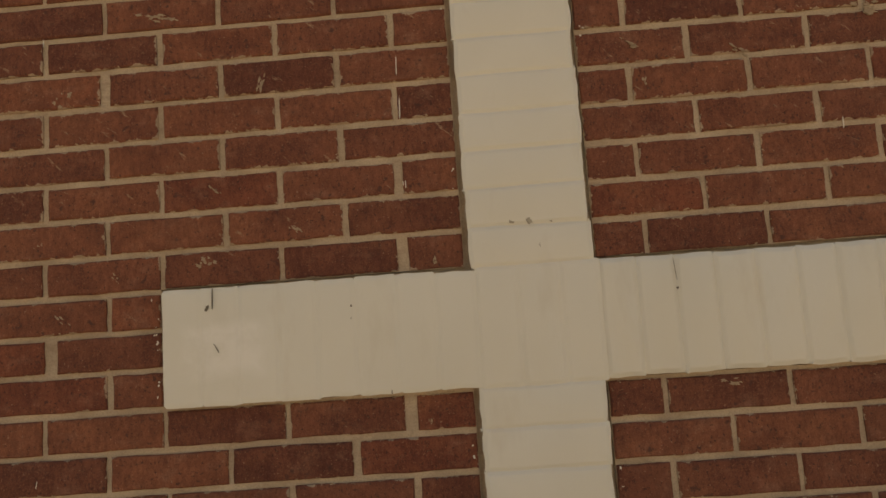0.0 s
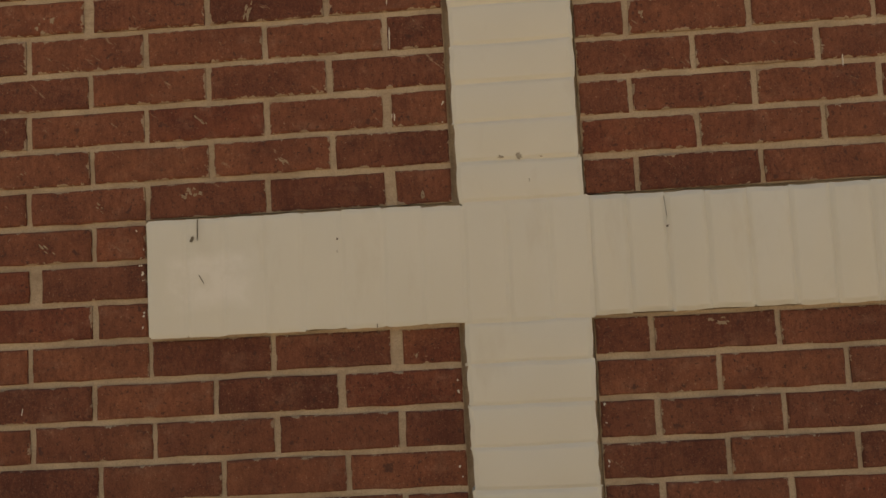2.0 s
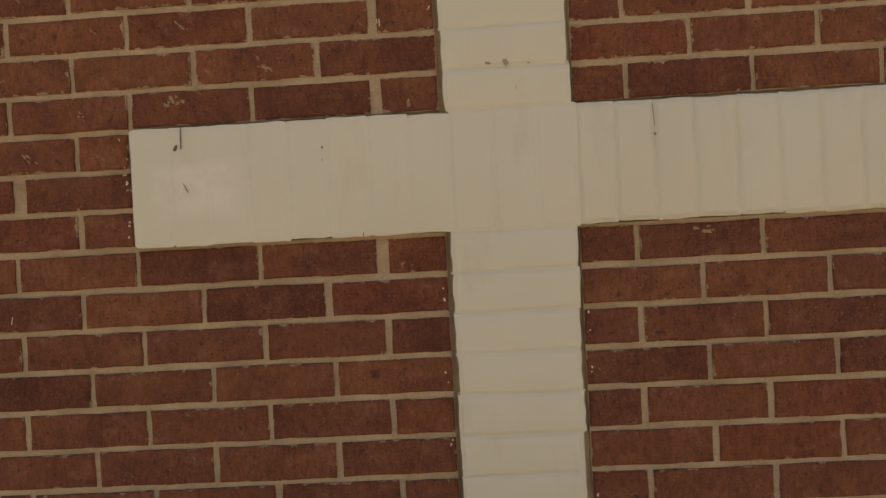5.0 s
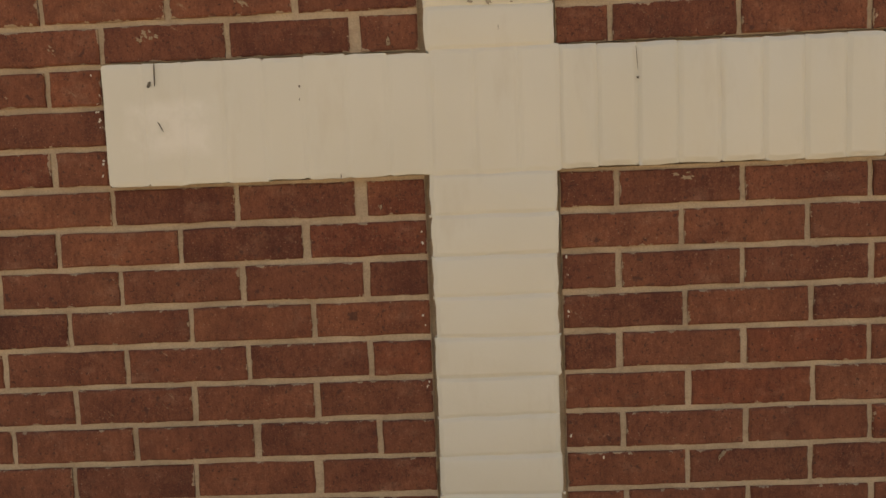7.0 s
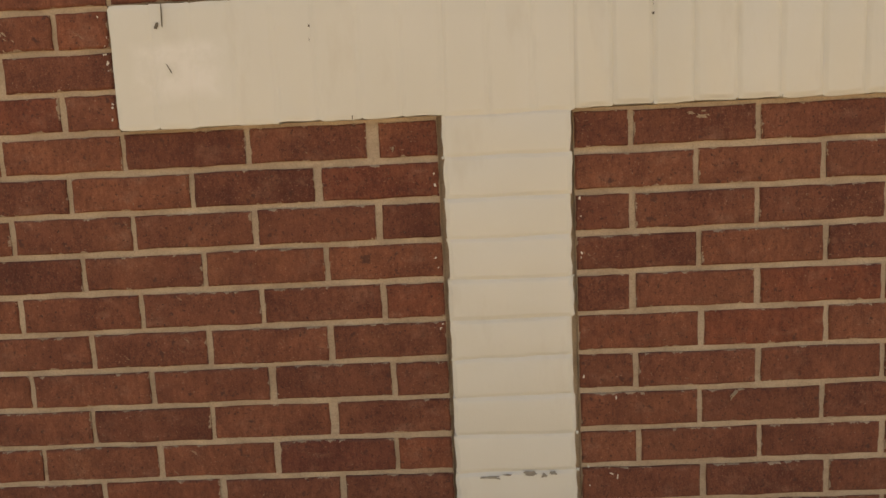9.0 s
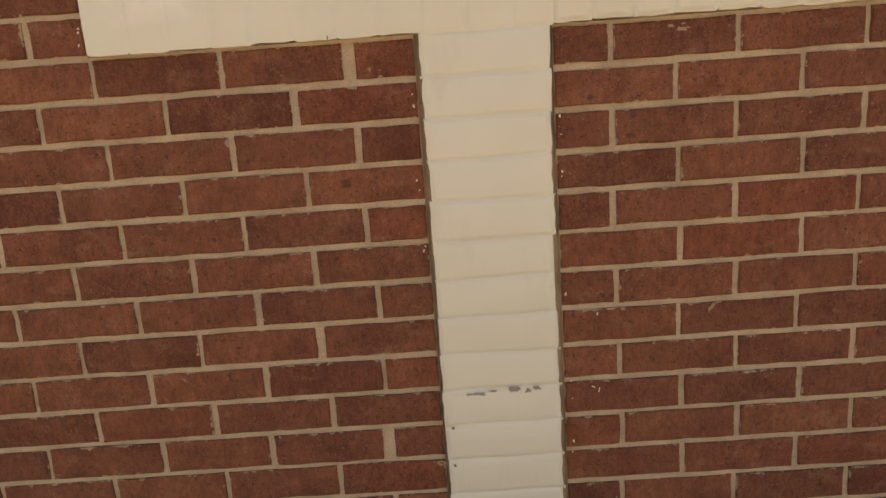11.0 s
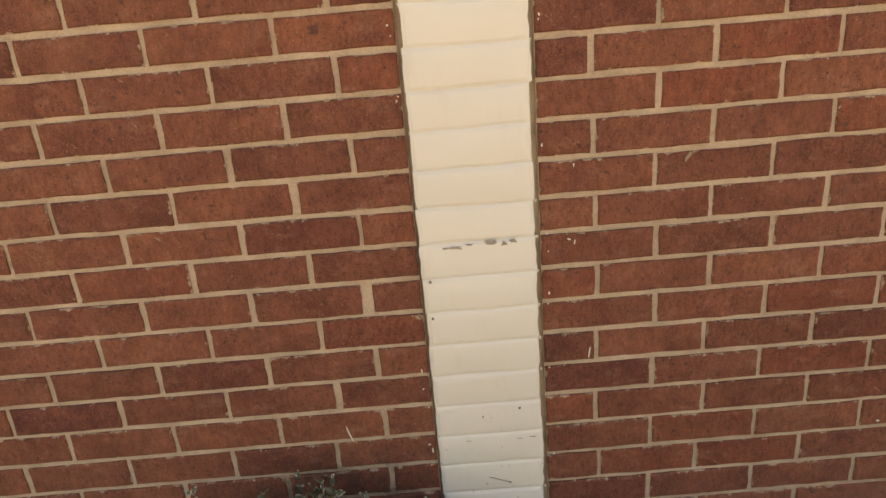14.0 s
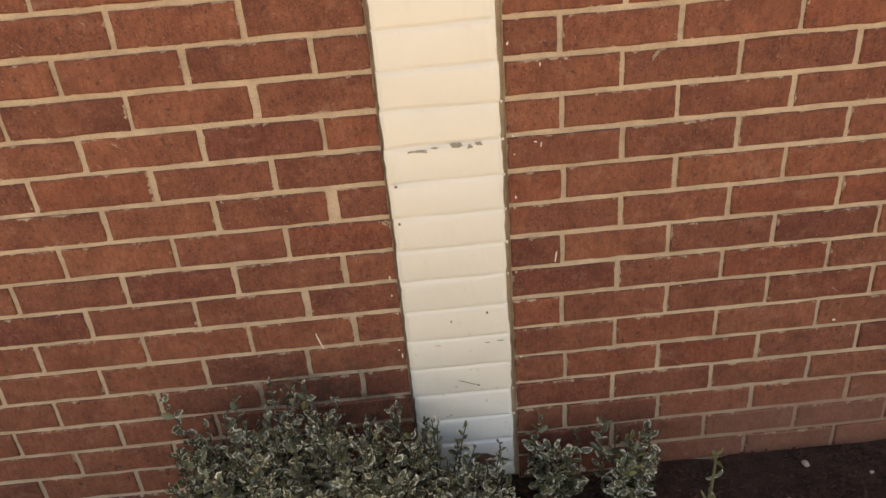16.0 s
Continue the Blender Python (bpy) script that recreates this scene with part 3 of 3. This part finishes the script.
def leaf_shape(seed):
    """Points and faces of a small oval leaf along +y, cupped, with a pale margin; the last item of a face is its material."""
    r = random.Random(seed)
    n = 10
    pts, faces = [], []
    inner = r.uniform(0.58, 0.88)
    fold, curl, twist = r.uniform(0.35, 0.95), r.uniform(-0.05, 0.45), r.uniform(-0.5, 0.5)
    for scale in (1.0, inner):
        for i in range(n):
            a = 2 * math.pi * i / n - math.pi / 2
            y = 0.5 + 0.5 * math.sin(a)
            half = 0.25 * math.cos(a) * (0.90 + 0.2 * y) * (1 - 0.35 * max(0.0, y - 0.6))
            wob = 1 + r.uniform(-0.28, 0.18) * (1 if scale < 1 else 0.35)
            x = half * scale * wob
            yy = 0.5 + (y - 0.5) * (scale * r.uniform(0.85, 1.08) if scale < 1 else 1.0)
            pts.append((x, yy, abs(x) * fold - curl * (yy - 0.3) ** 2 + twist * x * (yy - 0.4) + r.uniform(-0.015, 0.015)))
    pts.append((0, 0.5, -0.02))
    for i in range(n):
        j = (i + 1) % n
        faces.append((i, j, n + j, n + i, 0 if seed % 5 == 0 else 1))
        faces.append((n + i, n + j, 2 * n, 0))
    return pts, faces


SHAPES = [leaf_shape(300 + i) for i in range(16)]


def leaf_mesh(shape, green, edge):
    bm = bmesh.new()
    vs = [bm.verts.new(p) for p in shape[0]]
    for f in shape[1]:
        face = bm.faces.new([vs[i] for i in f[:-1]])
        face.material_index = f[-1]
        face.smooth = True
    return mesh_of("leaf", bm, [green, edge])


LEAF_MESHES = [leaf_mesh(s, LEAF, LEAF_EDGE) for s in SHAPES]
YOUNG_MESHES = [leaf_mesh(s, LEAF_YOUNG, LEAF_YOUNG) for s in SHAPES[:3]]
DEAD_MESHES = [leaf_mesh(s, LEAF_DEAD, LEAF_DEAD) for s in SHAPES[3:5]]


def add_tube(bm, pts, r0, r1, sides=5):
    rings = []
    for i, p in enumerate(pts):
        d = (pts[min(i + 1, len(pts) - 1)] - pts[max(i - 1, 0)]).normalized()
        u = d.orthogonal().normalized()
        v = d.cross(u)
        r = r0 + (r1 - r0) * i / (len(pts) - 1)
        rings.append([bm.verts.new(p + (u * math.cos(6.2832 * k / sides) + v * math.sin(6.2832 * k / sides)) * r) for k in range(sides)])
    for a, b in zip(rings, rings[1:]):
        for k in range(sides):
            m = (k + 1) % sides
            bm.faces.new((a[k], a[m], b[m], b[k]))
    bm.faces.new(rings[-1])


def leaf_pose(rng, p, out, size, lift):
    """A leaf at p that points along out, tipped up by lift and turned a little about its rib."""
    d = (out.normalized() + Vector((0, 0, lift)) + Vector((rng.uniform(-.5, .5), rng.uniform(-.5, .5), rng.uniform(-.7, .4)))).normalized()
    up = Vector((rng.uniform(-1, 1), -0.4 + rng.uniform(-1, 1), rng.uniform(0.1, 0.9)))
    x = d.cross(up).normalized()
    z = x.cross(d)
    m = Matrix((x, d, z)).transposed().to_4x4()
    return Matrix.Translation(p) @ m @ Matrix.Diagonal((size * rng.uniform(0.85, 1.25), size, size, 1))


def build_shrub(seed, stems, label, single, step=0.017, young=0.08, size=(0.012, 0.026), low=0.3, thick=0.0026, bark=None):
    """stems: base x, y and tip x, y, z. The first leaves, up to single, are objects of their own."""
    rng = random.Random(seed)
    owner = new("shrub", None)
    owner.location = (0, 0, 0)
    tagged(owner, label, "shrub", group="shrubs along the wall")
    wood = bmesh.new()
    poses = []
    for bx, by, tx, ty, tz in stems:
        a, b = Vector((bx, by, GROUND - 0.02)), Vector((tx, ty, tz))
        bend = Vector((rng.uniform(-.03, .03), rng.uniform(-.02, .02), 0))
        pts = []
        for i in range(8):
            f = i / 7
            p = a.lerp(b, f) + bend * math.sin(f * math.pi)
            p.y = min(p.y, -0.006)
            pts.append(p)
        add_tube(wood, pts, thick, thick * 0.45)
        length = (b - a).length
        turn = rng.uniform(0, 180)
        d = low * length
        while d < length:
            f = d / length
            p = a.lerp(b, f) + bend * math.sin(f * math.pi)
            p.y = min(p.y, -0.010)
            for half in (0, 180):
                ang = radians(turn + half + rng.uniform(-20, 20))
                out = Vector((math.cos(ang), math.sin(ang), 0))
                s = rng.uniform(*size) * (0.75 if f > 0.92 else 1.0)
                if p.y + out.y * s > -0.004:
                    out.y = -abs(out.y)
                poses.append((leaf_pose(rng, p, out, s, 0.35 + 1.1 * max(0, f - 0.75) * 4), f))
            turn += 90
            d += step * rng.uniform(0.75, 1.3)
    rng.shuffle(poses)
    part("stem", wood, bark or TWIG, owner, "pale green stems" if bark else "thin brown woody stems")
    verts, faces, mats = [], [], []
    for i, (m, f) in enumerate(poses):
        if i < single:
            pool = LEAF_MESHES
            c = rng.random()
            if f > 0.8 and c < young * 3:
                pool = YOUNG_MESHES
            elif c > 0.965:
                pool = DEAD_MESHES
            ob = new("leaf", pool[rng.randrange(len(pool))])
            ob.parent = owner
            ob.matrix_basis = m
        else:
            ps, fs = SHAPES[rng.randrange(len(SHAPES))]
            k = len(verts)
            verts.extend((m @ Vector(p))[:] for p in ps)
            for q in fs:
                faces.append([j + k for j in q[:-1]])
                mats.append(q[-1])
    if verts:
        me = bpy.data.meshes.new("foliage")
        me.from_pydata(verts, [], faces)
        me.materials.append(LEAF_REST)
        me.materials.append(LEAF_EDGE_REST)
        me.polygons.foreach_set("material_index", mats)
        me.polygons.foreach_set("use_smooth", [True] * len(faces))
        ob = new("foliage", me)
        ob.parent = owner
        tagged(ob, "dense small green leaves with cream margins", kind="stuff")
    return owner


def crown_height(x):
    """Height of the big shrub's top along the wall."""
    return float(np.interp(x, (-0.62, -0.55, -0.46, -0.36, -0.25, -0.15, -0.06, 0.03, 0.10), (0.20, 0.29, 0.325, 0.36, 0.345, 0.305, 0.235, 0.165, 0.12)))


def build_beads():
    """Paint that gathered at the ends of the joints."""
    rng = random.Random(91)
    spots = []
    for k in list(range(TOP_COURSE + 1, -3)) + list(range(1, 20)):
        for x in (COL[0] - 0.0005, COL[1] + 0.0005):
            if rng.random() < 0.55:
                spots.append((x, bed(k), rng.uniform(0.004, 0.0075), rng.uniform(0.004, 0.009)))
    for x in SOLDIERS[1:-1]:
        if not COL[0] - 0.01 < x < COL[1] + 0.01 and rng.random() < 0.4:
            spots.append((x + rng.uniform(-0.004, 0.004), bed(0) + 0.0035, rng.uniform(0.006, 0.014), rng.uniform(0.004, 0.008)))
    for x, z, w, h in spots:
        bm = bmesh.new()
        add_mark(bm, rng, w * 0.8, h * 0.8, 0.0035, 0.5)
        ob = part("paint_bead", bm, PAINT, CROSS, "bead of thick cream paint")
        ob.matrix_basis = pose(x, PROUD + 0.0038, z, 0, rng.uniform(-30, 30), 0)


def build_shrubs():
    rng = random.Random(71)
    stems = []
    for i in range(225):
        x = rng.uniform(-0.585, 0.085)
        y = rng.uniform(-0.30, -0.025)
        z = crown_height(x) * rng.uniform(0.68, 1.0) + (0.02 if y < -0.15 else 0.0)
        stems.append((x * 0.8 - 0.05 + rng.uniform(-.04, .04), -0.16 + rng.uniform(-.06, .06), x, y, z))
    stems += [(-0.5, -0.12, -0.585, -0.06, 0.345), (-0.36, -0.1, -0.352, -0.05, 0.345), (-0.3, -0.1, -0.335, -0.06, 0.355),
              (-0.12, -0.08, -0.065, -0.08, 0.245), (0.02, -0.06, 0.005, -0.045, 0.195)]
    build_shrub(72, stems, "dense evergreen shrub with small cream-edged green leaves against the wall", 290)
    rng = random.Random(81)
    stems = [(0.185, -0.07, 0.185 + rng.uniform(-.055, .06), rng.uniform(-.14, -.02), rng.uniform(0.06, 0.14)) for i in range(22)]
    stems.append((0.18, -0.05, 0.165, -0.03, 0.185))
    build_shrub(82, stems, "small young shrub with cream-edged leaves beside the painted column", 240, low=0.25, size=(0.017, 0.031))
    stems = [(0.325, -0.10, 0.325 + rng.uniform(-.055, .065), rng.uniform(-.19, -.04), rng.uniform(0.08, 0.175)) for i in range(25)]
    stems.append((0.30, -0.07, 0.292, -0.06, 0.185))
    build_shrub(83, stems, "small upright shrub with cream-edged leaves on the mulch bed", 260, low=0.25, size=(0.017, 0.031))
    stems = [(0.450, -0.205, 0.468, -0.20, 0.200), (0.45, -0.21, 0.440, -0.215, 0.12), (0.46, -0.2, 0.50, -0.21, 0.055), (0.62, -0.25, 0.60, -0.25, 0.05)]
    build_shrub(84, stems, "sparse pale green sprig with few leaves in dark mulch", 60, step=0.034, young=0.3, low=0.35, thick=0.0046, bark=GREEN_STEM)


build_ground()
build_mulch()
build_pebbles()
build_wall_core()
build_cross()
build_shrubs()
build_marks()
build_beads()
build_bricks()
